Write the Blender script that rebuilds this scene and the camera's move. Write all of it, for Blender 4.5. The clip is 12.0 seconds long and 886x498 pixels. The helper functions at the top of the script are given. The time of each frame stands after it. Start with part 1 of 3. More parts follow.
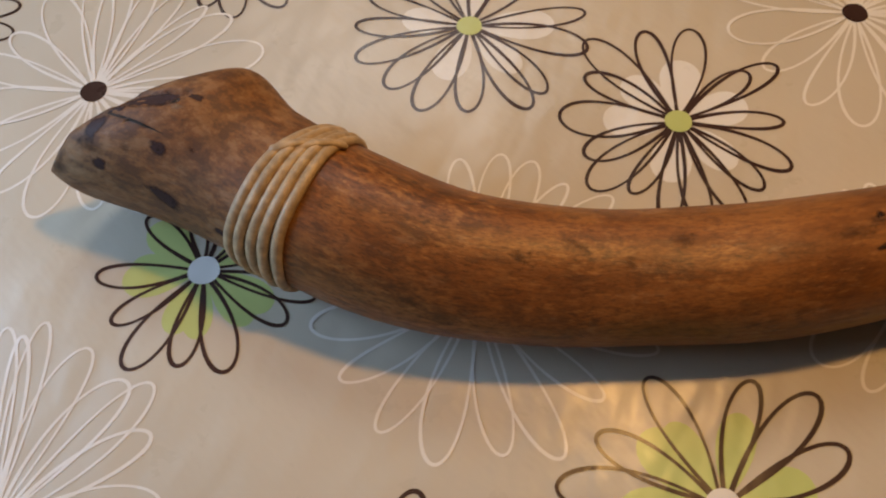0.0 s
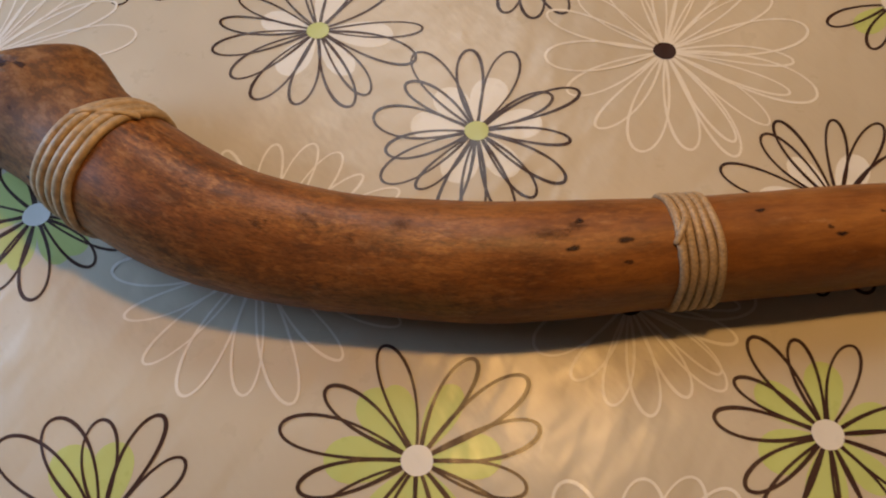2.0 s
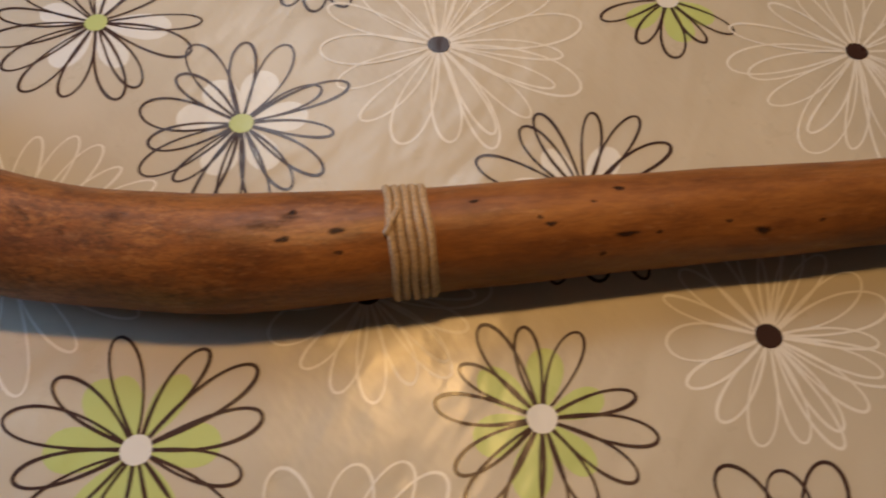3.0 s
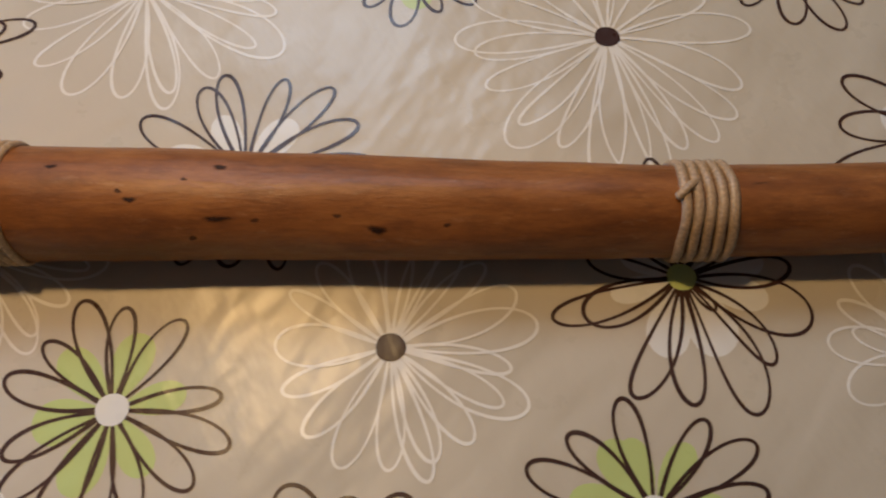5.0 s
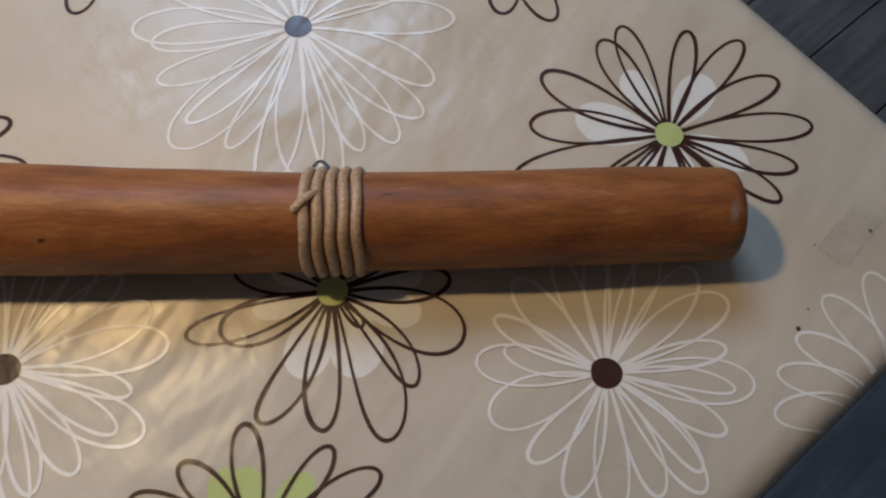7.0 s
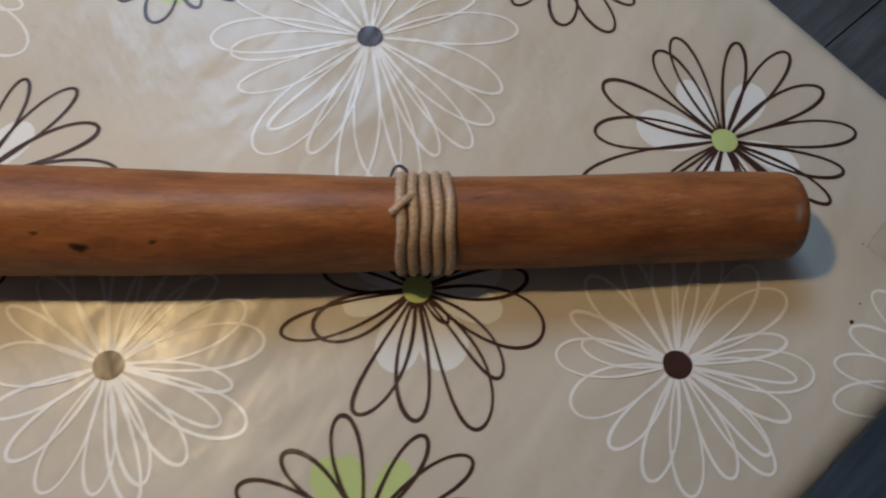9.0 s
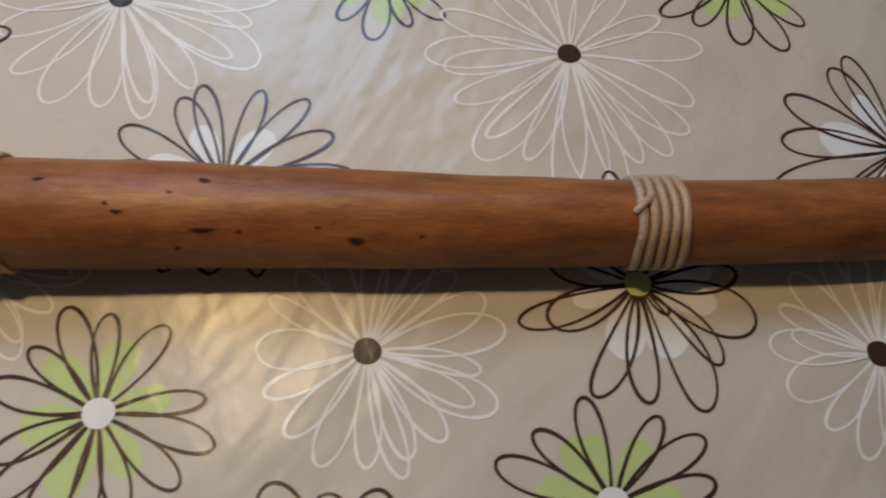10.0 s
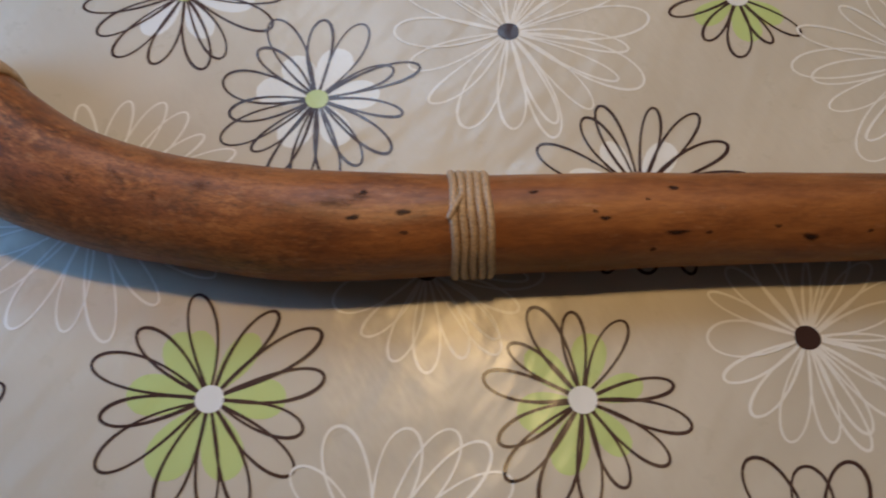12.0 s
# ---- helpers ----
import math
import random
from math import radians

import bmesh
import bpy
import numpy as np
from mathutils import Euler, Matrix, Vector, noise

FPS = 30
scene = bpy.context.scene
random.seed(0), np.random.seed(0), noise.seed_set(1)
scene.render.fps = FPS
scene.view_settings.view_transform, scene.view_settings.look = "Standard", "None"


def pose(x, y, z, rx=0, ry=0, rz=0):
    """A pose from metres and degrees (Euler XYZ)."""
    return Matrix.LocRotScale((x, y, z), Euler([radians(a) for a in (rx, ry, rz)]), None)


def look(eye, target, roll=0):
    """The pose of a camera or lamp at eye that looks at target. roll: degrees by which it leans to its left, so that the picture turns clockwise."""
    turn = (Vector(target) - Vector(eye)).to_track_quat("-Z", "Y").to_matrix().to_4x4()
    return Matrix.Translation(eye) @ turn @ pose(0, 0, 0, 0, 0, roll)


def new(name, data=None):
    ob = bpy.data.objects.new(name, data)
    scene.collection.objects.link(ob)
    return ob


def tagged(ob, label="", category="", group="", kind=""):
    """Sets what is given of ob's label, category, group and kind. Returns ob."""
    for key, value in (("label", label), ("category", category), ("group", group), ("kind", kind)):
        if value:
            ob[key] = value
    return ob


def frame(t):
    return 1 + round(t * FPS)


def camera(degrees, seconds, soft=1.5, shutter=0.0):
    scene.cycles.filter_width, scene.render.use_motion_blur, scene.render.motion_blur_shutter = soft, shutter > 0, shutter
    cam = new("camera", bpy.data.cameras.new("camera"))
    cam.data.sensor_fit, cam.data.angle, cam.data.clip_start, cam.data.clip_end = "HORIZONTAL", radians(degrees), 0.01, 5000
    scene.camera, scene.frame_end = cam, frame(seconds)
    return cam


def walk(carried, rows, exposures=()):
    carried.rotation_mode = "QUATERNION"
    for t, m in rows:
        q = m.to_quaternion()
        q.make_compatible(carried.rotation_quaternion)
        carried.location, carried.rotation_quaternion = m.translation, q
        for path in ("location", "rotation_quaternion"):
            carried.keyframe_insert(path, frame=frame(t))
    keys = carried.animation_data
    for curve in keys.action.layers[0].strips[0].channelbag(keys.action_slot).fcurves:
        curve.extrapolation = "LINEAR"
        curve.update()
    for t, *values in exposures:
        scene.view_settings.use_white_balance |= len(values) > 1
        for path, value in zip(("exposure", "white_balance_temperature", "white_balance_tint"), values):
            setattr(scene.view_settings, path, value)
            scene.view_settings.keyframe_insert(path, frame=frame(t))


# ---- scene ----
cam = camera(58.0, 12.0, soft=2.1, shutter=0.3)
PATH = [
    (0, (-0.057, 0.082, 1.219), (0.1, 0.992, -0.556), -1.5),
    (0.5, (-0.025, 0.067, 1.231), (0.114, 0.988, -0.539), -1.1),
    (1, (0.032, 0.041, 1.231), (0.13, 0.98, -0.532), -1.8),
    (1.5, (0.095, 0.029, 1.245), (0.147, 0.976, -0.516), -2.6),
    (2, (0.123, 0.001, 1.269), (0.165, 0.959, -0.486), -1.7),
    (2.5, (0.168, -0.006, 1.275), (0.285, 0.923, -0.492), 1.4),
    (3, (0.286, -0.017, 1.277), (0.406, 0.916, -0.488), 2.2),
    (3.5, (0.379, -0.015, 1.279), (0.474, 0.896, -0.499), 2.8),
    (3.7, (0.415, -0.014, 1.274), (0.480, 0.903, -0.502), 1.5),
    (5.3, (0.619, 0.029, 1.241), (0.603, 0.824, -0.594), 0.7),
    (5.5, (0.647, 0.035, 1.243), (0.632, 0.812, -0.6), 0.6),
    (6, (0.713, 0.045, 1.242), (0.717, 0.799, -0.61), 1.9),
    (6.5, (0.761, 0.059, 1.24), (0.78, 0.806, -0.615), 2.9),
    (7, (0.796, 0.066, 1.225), (0.834, 0.81, -0.631), 4.2),
    (7.2, (0.805, 0.069, 1.222), (0.853, 0.812, -0.635), 4.8),
    (8.8, (0.754, 0.064, 1.239), (0.832, 0.806, -0.616), 6.8),
    (9, (0.726, 0.055, 1.249), (0.83, 0.798, -0.604), 8.7),
    (9.5, (0.65, 0.039, 1.266), (0.764, 0.803, -0.579), 9.6),
    (10, (0.565, 0.021, 1.276), (0.677, 0.815, -0.556), 9.0),
    (10.5, (0.489, 0.003, 1.281), (0.588, 0.82, -0.541), 7.0),
    (11, (0.413, 0.002, 1.283), (0.474, 0.838, -0.532), 4.3),
    (11.5, (0.346, -0.004, 1.296), (0.388, 0.838, -0.518), 2.5),
    (12, (0.277, -0.016, 1.316), (0.276, 0.828, -0.497), -0.6),
]
walk(cam, [(t, look(eye, target, roll)) for t, eye, target, roll in PATH],
     [(0.0, 0.07, 10100, 21), (2.6, 0.14, 8900, 19), (3.5, 0.22, 7750, 16), (5.5, 0.41, 6450, 13), (7.0, 0.5, 5800, 11),
      (9.0, 0.47, 5650, 8), (11.0, 0.24, 5950, 10), (12.0, 0.14, 6200, 11)])

# ---- light ----
world = bpy.data.worlds.new("room_world")
scene.world = world
world.use_nodes = True
wbg = world.node_tree.nodes["Background"]
sky = world.node_tree.nodes.new("ShaderNodeTexSky")
sky.sky_type = "NISHITA"
sky.sun_disc = False
sky.sun_elevation, sky.sun_rotation = radians(35), radians(20)
world.node_tree.links.new(sky.outputs[0], wbg.inputs[0])
wbg.inputs[1].default_value = 0.1


def lamp(name, kind, m, energy, colour, size, size_y=None):
    data = bpy.data.lights.new(name, kind)
    data.energy, data.color = energy, colour
    if kind == "AREA":
        data.shape = "RECTANGLE"
        data.size, data.size_y = size, size_y or size
    else:
        data.shadow_soft_size = size
    ob = new(name, data)
    ob.matrix_world = m
    return ob


TABLE_Z = 0.75
lamp("pendant_bulb", "POINT", pose(0.300, 0.406, 1.66), 16.2, (1.0, 0.67, 0.30), 0.04)
lamp("window_daylight", "AREA", look((0.10, 2.28, 3.10), (0.95, 0.25, 0.75)), 31.0, (0.56, 0.76, 1.0), 1.0, 0.9)
lamp("side_window_daylight", "AREA", look((-0.86, 0.48, 1.16), (-0.3, 0.05, 0.75)), 9.0, (0.24, 0.52, 1.0), 0.5, 0.5)

# ---- materials ----


class Mat:
    """A node material with short calls for its nodes."""

    def __init__(self, name, rough=0.5, **values):
        self.m = bpy.data.materials.new(name)
        self.m.use_nodes = True
        self.t = self.m.node_tree
        self.b = self.t.nodes["Principled BSDF"]
        self.b.inputs["Roughness"].default_value = rough
        for key, value in values.items():
            self.b.inputs[key.replace("_", " ")].default_value = value

    def put(self, socket, value):
        if isinstance(value, bpy.types.NodeSocket):
            self.t.links.new(value, socket)
        else:
            socket.default_value = value

    def node(self, kind, out=0, **sockets):
        n = self.t.nodes.new(kind)
        for key, value in sockets.items():
            self.put(n.inputs[key.replace("_", " ")], value)
        return n.outputs[out]

    def place(self):
        return self.node("ShaderNodeNewGeometry", 0)

    def scaled(self, vector, x, y, z):
        n = self.t.nodes.new("ShaderNodeMapping")
        self.put(n.inputs["Vector"], vector)
        n.inputs["Scale"].default_value = (x, y, z)
        return n.outputs[0]

    def turned(self, vector, degrees, x, y, z):
        out = self.scaled(vector, x, y, z)
        out.node.vector_type = "TEXTURE"
        out.node.inputs["Scale"].default_value = (1 / x, 1 / y, 1 / z)
        out.node.inputs["Rotation"].default_value = (0, 0, radians(degrees))
        return out

    def noise(self, vector, scale, detail=4.0, rough=0.55, out=0):
        return self.node("ShaderNodeTexNoise", out, Vector=vector, Scale=scale, Detail=detail, Roughness=rough)

    def ramp(self, value, *stops):
        n = self.t.nodes.new("ShaderNodeValToRGB")
        self.put(n.inputs[0], value)
        while len(n.color_ramp.elements) < len(stops):
            n.color_ramp.elements.new(0.5)
        for e, (at, c) in zip(n.color_ramp.elements, stops):
            e.position = at
            e.color = (*c, 1.0) if isinstance(c, tuple) else (c, c, c, 1.0)
        return n.outputs[0]

    def mix(self, factor, a, b, kind="MIX"):
        n = self.t.nodes.new("ShaderNodeMix")
        n.data_type, n.blend_type = "RGBA", kind
        self.put(n.inputs[0], factor)
        for s, v in ((n.inputs[6], a), (n.inputs[7], b)):
            self.put(s, (*v, 1.0) if isinstance(v, tuple) else v)
        return n.outputs[2]

    def maths(self, op, a, b=0.0):
        n = self.t.nodes.new("ShaderNodeMath")
        n.operation = op
        self.put(n.inputs[0], a)
        self.put(n.inputs[1], b)
        return n.outputs[0]

    def bump(self, height, strength, distance, normal=None):
        n = self.t.nodes.new("ShaderNodeBump")
        n.inputs["Strength"].default_value, n.inputs["Distance"].default_value = strength, distance
        self.put(n.inputs["Height"], height)
        if normal is not None:
            self.put(n.inputs["Normal"], normal)
        return n.outputs[0]

    def done(self, colour=None, rough=None, normal=None):
        for key, value in (("Base Color", colour), ("Roughness", rough), ("Normal", normal)):
            if value is not None:
                self.put(self.b.inputs[key], (*value, 1.0) if isinstance(value, tuple) else value)
        return self.m


def oilcloth(name, colour, mottle=0.06):
    """Printed vinyl cloth: the same gloss, creases and grain for the ground colour and every ink."""
    k = Mat(name, 0.3, Specular_IOR_Level=0.29)
    p = k.place()
    soft = k.noise(p, 7.0, 2.0)
    crease = k.noise(k.turned(p, 35, 7.0, 19.0, 9.0), 1.0, 2.0, 0.45)
    fine = k.noise(p, 420.0, 2.0)
    dark = tuple(c * (1 - mottle) for c in colour)
    light = tuple(min(1.0, c * (1 + mottle)) for c in colour)
    base = k.mix(k.ramp(soft, (0.35, 0.0), (0.65, 1.0)), dark, light)
    scuff = k.ramp(k.noise(p, 30.0, 5.0, 0.6), (0.35, 0.27), (0.75, 0.38))
    n = k.bump(crease, 0.45, 0.007)
    n = k.bump(k.noise(k.turned(p, 62, 15.0, 34.0, 20.0), 1.0, 2.0, 0.45), 0.50, 0.0042, n)
    n = k.bump(k.noise(k.turned(p, 118, 34.0, 62.0, 40.0), 1.0, 2.0, 0.5), 0.50, 0.0013, n)
    n = k.bump(fine, 0.05, 0.0004, n)
    return k.done(base, scuff, n)


CLOTH = oilcloth("taupe_oilcloth", (0.510, 0.449, 0.360))
INK_WHITE = oilcloth("white_ink", (0.70, 0.665, 0.615), 0.04)
INK_BROWN = oilcloth("dark_brown_ink", (0.048, 0.022, 0.017), 0.2)
INK_GREEN = oilcloth("lime_green_ink", (0.45, 0.52, 0.20), 0.05)
INK_FILL = oilcloth("white_fill_ink", (0.67, 0.655, 0.625), 0.03)


def wood_material():
    k = Mat("varnished_brown_wood", 0.35, Specular_IOR_Level=0.29)
    g = k.node("ShaderNodeAttribute", 1)
    g.node.attribute_name = "grain"
    along = k.node("ShaderNodeSeparateXYZ", 0, Vector=g)
    raw = k.ramp(along, (0.22, 1.0), (0.56, 0.0))
    blot = k.noise(k.scaled(g, 13.0, 40.0, 40.0), 1.0, 6.0, 0.68)
    streak = k.noise(k.scaled(g, 55.0, 300.0, 300.0), 1.0, 6.0, 0.68)
    fleck = k.noise(k.scaled(g, 260.0, 900.0, 900.0), 1.0, 4.0, 0.62)
    grime = k.noise(k.scaled(g, 40.0, 75.0, 75.0), 1.0, 7.0, 0.74)
    c = k.ramp(blot, (0.32, (0.140, 0.044, 0.014)), (0.5, (0.255, 0.085, 0.024)), (0.68, (0.360, 0.132, 0.039)))
    c = k.mix(k.maths("MULTIPLY", k.ramp(streak, (0.34, 0.5), (0.56, 0.0)), k.maths("ADD", k.maths("MULTIPLY", raw, 0.45), 0.55)), c, (0.135, 0.041, 0.011))
    c = k.mix(k.maths("MULTIPLY", k.ramp(grime, (0.46, 0.0), (0.66, 0.42)), raw), c, (0.36, 0.165, 0.065))
    c = k.mix(k.maths("MULTIPLY", k.ramp(fleck, (0.48, 0.0), (0.64, 0.6)), k.maths("ADD", raw, 0.12)), c, (0.075, 0.028, 0.012))
    c = k.mix(k.maths("MULTIPLY", k.ramp(grime, (0.36, 0.75), (0.48, 0.0)), raw), c, (0.095, 0.038, 0.016))
    smear = k.noise(k.scaled(g, 26.0, 48.0, 48.0), 1.0, 7.0, 0.72)
    c = k.mix(k.maths("MULTIPLY", k.ramp(smear, (0.54, 0.0), (0.67, 0.78)), k.maths("ADD", raw, 0.2)), c, (0.085, 0.036, 0.017))
    dash = k.noise(k.scaled(g, 120.0, 330.0, 330.0), 1.0, 4.0, 0.66)
    patch = k.ramp(k.noise(k.scaled(g, 24.0, 34.0, 34.0), 1.0, 4.0, 0.6), (0.40, 0.15), (0.62, 1.0))
    worn = k.maths("MULTIPLY", patch, k.maths("ADD", k.maths("MULTIPLY", raw, 0.75), 0.25))
    c = k.mix(k.maths("MULTIPLY", k.ramp(dash, (0.53, 0.0), (0.64, 0.60)), worn), c, (0.46, 0.205, 0.075))
    c = k.mix(k.maths("MULTIPLY", k.ramp(dash, (0.37, 0.85), (0.47, 0.0)), worn), c, (0.080, 0.033, 0.014))
    c = k.mix(k.maths("SUBTRACT", 1.0, raw), c, (0.94, 1.0, 1.0), "MULTIPLY")
    # dusty bell, past the first binding
    dust = k.maths("MULTIPLY", k.ramp(along, (0.075, 1.0), (0.125, 0.0)), k.ramp(grime, (0.30, 0.22), (0.64, 0.72)))
    c = k.mix(dust, c, (0.215, 0.115, 0.058))
    bell = k.ramp(along, (0.09, 1.0), (0.15, 0.0))
    mottle = k.noise(k.scaled(g, 75.0, 120.0, 120.0), 1.0, 7.0, 0.72)
    c = k.mix(k.maths("MULTIPLY", k.ramp(mottle, (0.49, 0.0), (0.58, 0.72)), bell), c, (0.088, 0.042, 0.026))
    c = k.mix(k.maths("MULTIPLY", k.ramp(mottle, (0.38, 0.65), (0.47, 0.0)), bell), c, (0.30, 0.165, 0.088))
    scuffed = k.ramp(k.noise(k.scaled(g, 38.0, 95.0, 95.0), 1.0, 5.0, 0.7), (0.60, 0.0), (0.70, 0.38))
    c = k.mix(scuffed, c, (0.40, 0.22, 0.12))
    c = k.mix(k.ramp(fleck, (0.66, 0.0), (0.78, 0.5)), c, (0.07, 0.025, 0.012))
    r = k.mix(dust, k.ramp(streak, (0.3, 0.50), (0.7, 0.33)), (0.8, 0.8, 0.8))
    n = k.bump(streak, 0.35, 0.0010)
    return k.done(c, r, k.bump(blot, 0.25, 0.004, n))


WOOD = wood_material()


def plain(name, colour, rough=0.6, scale=60.0, amount=0.25, relief=0.0006, gloss=0.5):
    k = Mat(name, rough, Specular_IOR_Level=gloss)
    p = k.place()
    v = k.noise(p, scale, 5.0)
    c = k.mix(k.ramp(v, (0.3, 0.0), (0.7, 1.0)), tuple(x * (1 - amount) for x in colour), tuple(min(1, x * (1 + amount)) for x in colour))
    return k.done(c, None, k.bump(v, 0.3, relief))


STAIN = plain("brown_wood_stain", (0.085, 0.030, 0.012), 0.5, 300.0, 0.35, gloss=0.25)
# near-black that stands in for the shade inside cracks and gaps
GAP_DARK = plain("dark_gap", (0.02, 0.014, 0.01), 0.8, 120.0)
CANE = plain("pale_rattan_cane", (0.40, 0.272, 0.160), 0.46, 170.0, 0.32, 0.0004)


def soaked(name, colour, strength, soft=0.40, ragged=0.7):
    """A stain soaked into the wood: it thins out raggedly towards its rim."""
    k = Mat(name, 0.6, Specular_IOR_Level=0.2)
    fade = k.node("ShaderNodeAttribute", 2)
    fade.node.attribute_name = "fade"
    rag = k.noise(k.place(), 420.0, 4.0, 0.6)
    depth = k.maths("ADD", fade, k.maths("MULTIPLY", k.maths("SUBTRACT", rag, 0.5), ragged))
    k.put(k.b.inputs["Alpha"], k.ramp(depth, (0.06, 0.0), (soft, strength)))
    return k.done(k.mix(rag, tuple(c * 0.6 for c in colour), tuple(c * 1.4 for c in colour)))


BELL_STAIN = soaked("purple_brown_stain", (0.048, 0.026, 0.026), 0.88)
KNOT_CORE = soaked("dark_brown_knot", (0.036, 0.015, 0.009), 0.85)
OLD_CANE = plain("greyed_rattan_cane", (0.37, 0.245, 0.145), 0.45, 500.0, 0.38, 0.0003)
FAINT_STAIN = soaked("faint_brown_stain", (0.075, 0.032, 0.015), 0.5, 0.95, 1.5)
WORN = soaked("pale_worn_wood", (0.34, 0.27, 0.22), 0.55, 0.95, 1.2)
KNOT_STAIN = soaked("brown_knot_stain", (0.070, 0.026, 0.012), 0.7)
PLASTER = plain("grey_plaster", (0.22, 0.21, 0.20), 0.8, 25.0, 0.05)


def floor_material():
    k = Mat("dark_grey_floorboard", 0.5)
    p = k.place()
    grain = k.noise(k.turned(p, 41, 5.0, 60.0, 5.0), 1.0, 5.0, 0.6)
    cloud = k.noise(p, 6.0, 4.0)
    each = k.node("ShaderNodeObjectInfo", 5)
    c = k.mix(k.ramp(grain, (0.3, 0.0), (0.7, 1.0)), (0.085, 0.082, 0.080), (0.20, 0.195, 0.19))
    c = k.mix(k.ramp(cloud, (0.4, 0.0), (0.7, 0.6)), c, (0.075, 0.073, 0.072))
    c = k.mix(k.maths("MULTIPLY", each, 0.35), c, (0.06, 0.06, 0.065))
    return k.done(c, k.ramp(grain, (0.3, 0.42), (0.7, 0.6)), k.bump(grain, 0.3, 0.001))


FLOORWOOD = floor_material()


def film_material():
    k = Mat("clear_tape_film", 0.16)
    k.put(k.b.inputs["Alpha"], k.ramp(k.noise(k.place(), 90.0, 4.0), (0.35, 0.04), (0.7, 0.22)))
    return k.done((0.52, 0.48, 0.42), None, k.bump(k.noise(k.place(), 130.0, 3.0), 0.5, 0.001))


TAPE = film_material()


def grime_material():
    k = Mat("grey_brown_grime", 0.8)
    k.put(k.b.inputs["Alpha"], k.ramp(k.noise(k.place(), 260.0, 4.0), (0.42, 0.0), (0.62, 0.75)))
    return k.done((0.26, 0.20, 0.15))


GRIME = grime_material()
LEGWOOD = plain("dark_table_wood", (0.12, 0.06, 0.03), 0.5, 40.0)

# ---- mesh helpers ----


def mesh_object(name, verts, faces, material, parent=None, label="", smooth=True):
    me = bpy.data.meshes.new(name)
    me.from_pydata(verts, [], faces)
    me.update()
    if material:
        me.materials.append(material)
    if smooth:
        me.polygons.foreach_set("use_smooth", [True] * len(me.polygons))
    ob = new(name, me)
    if parent:
        ob.parent = parent
    if label:
        ob["label"] = label
    return ob


def box_mesh(name, lo, hi, material, parent=None, bevel=0.0, label=""):
    bm = bmesh.new()
    bmesh.ops.create_cube(bm, size=1.0)
    for v in bm.verts:
        v.co = Vector([lo[i] + (v.co[i] + 0.5) * (hi[i] - lo[i]) for i in range(3)])
    if bevel:
        bmesh.ops.bevel(bm, geom=bm.edges[:], offset=bevel, segments=2, affect="EDGES")
    me = bpy.data.meshes.new(name)
    bm.to_mesh(me)
    bm.free()
    me.materials.append(material)
    ob = new(name, me)
    if parent:
        ob.parent = parent
    if label:
        ob["label"] = label
    return ob


def spline(keys, u):
    """Natural cubic through rows (u, a, b, ...), evaluated at the array u."""
    k = np.array(keys, float)
    x, v = k[:, 0], k[:, 1:]
    n, h = len(x), np.diff(k[:, 0])
    a, b = np.eye(n), np.zeros_like(v)
    for i in range(1, n - 1):
        a[i, i - 1], a[i, i], a[i, i + 1] = h[i - 1], 2 * (h[i - 1] + h[i]), h[i]
        b[i] = 3 * ((v[i + 1] - v[i]) / h[i] - (v[i] - v[i - 1]) / h[i - 1])
    c = np.linalg.solve(a, b)
    i = np.clip(np.searchsorted(x, u) - 1, 0, n - 2)
    d, hh = (u - x[i])[:, None], h[i][:, None]
    s = (v[i + 1] - v[i]) / hh - hh * (2 * c[i] + c[i + 1]) / 3
    return v[i] + s * d + c[i] * d * d + (c[i + 1] - c[i]) / (3 * hh) * d ** 3


# ---- room ----
X0, X1, Y0, Y1, H = -0.9, 2.6, -1.6, 2.4, 3.6


def wall(name, lo, hi, opening=None):
    """A wall slab 0.2 m thick; opening: its range along the wall and its heights."""
    top = tagged(new(name), "plain grey plastered wall", "wall", kind="structure")
    axis = 0 if hi[0] - lo[0] > hi[1] - lo[1] else 1
    if opening is None:
        box_mesh("wall_slab", lo, hi, PLASTER, top)
        return top
    a, b, z0, z1 = opening
    for p, q, r, s in ((lo[axis], a, 0, H), (b, hi[axis], 0, H), (a, b, 0, z0), (a, b, z1, H)):
        l, h = list(lo), list(hi)
        l[axis], h[axis], l[2], h[2] = p, q, r, s
        box_mesh("wall_slab", l, h, PLASTER, top)
    return top


wall("wall_north", (X0 - 0.2, Y1, 0), (X1 + 0.2, Y1 + 0.2, H), (-0.42, 0.64, 2.66, 3.54))
wall("wall_south", (X0 - 0.2, Y0 - 0.2, 0), (X1 + 0.2, Y0, H))
wall("wall_west", (X0 - 0.2, Y0, 0), (X0, Y1, H), (0.22, 0.74, 0.90, 1.42))
wall("wall_east", (X1, Y0, 0), (X1 + 0.2, Y1, H))
ceiling = box_mesh("ceiling", (X0, Y0, H), (X1, Y1, H + 0.15), PLASTER)
tagged(ceiling, "plain grey ceiling", "ceiling", kind="structure")

floor = tagged(new("floor"), "dark grey wood plank floor", "floor", kind="structure")
box_mesh("floor_base", (X0, Y0, -0.1), (X1, Y1, -0.014), GAP_DARK, floor)

# ---- table ----
CORNER, TURN_A = Vector((1.1952, 0.2802)), radians(131)
SIDE_A, SIDE_B = 1.32, 1.32
U = Vector((math.cos(TURN_A), math.sin(TURN_A)))
W = Vector((math.cos(TURN_A + math.pi / 2), math.sin(TURN_A + math.pi / 2)))


def on_table(a, b, z=0.0):
    p = CORNER + U * a + W * b
    return (p.x, p.y, z)


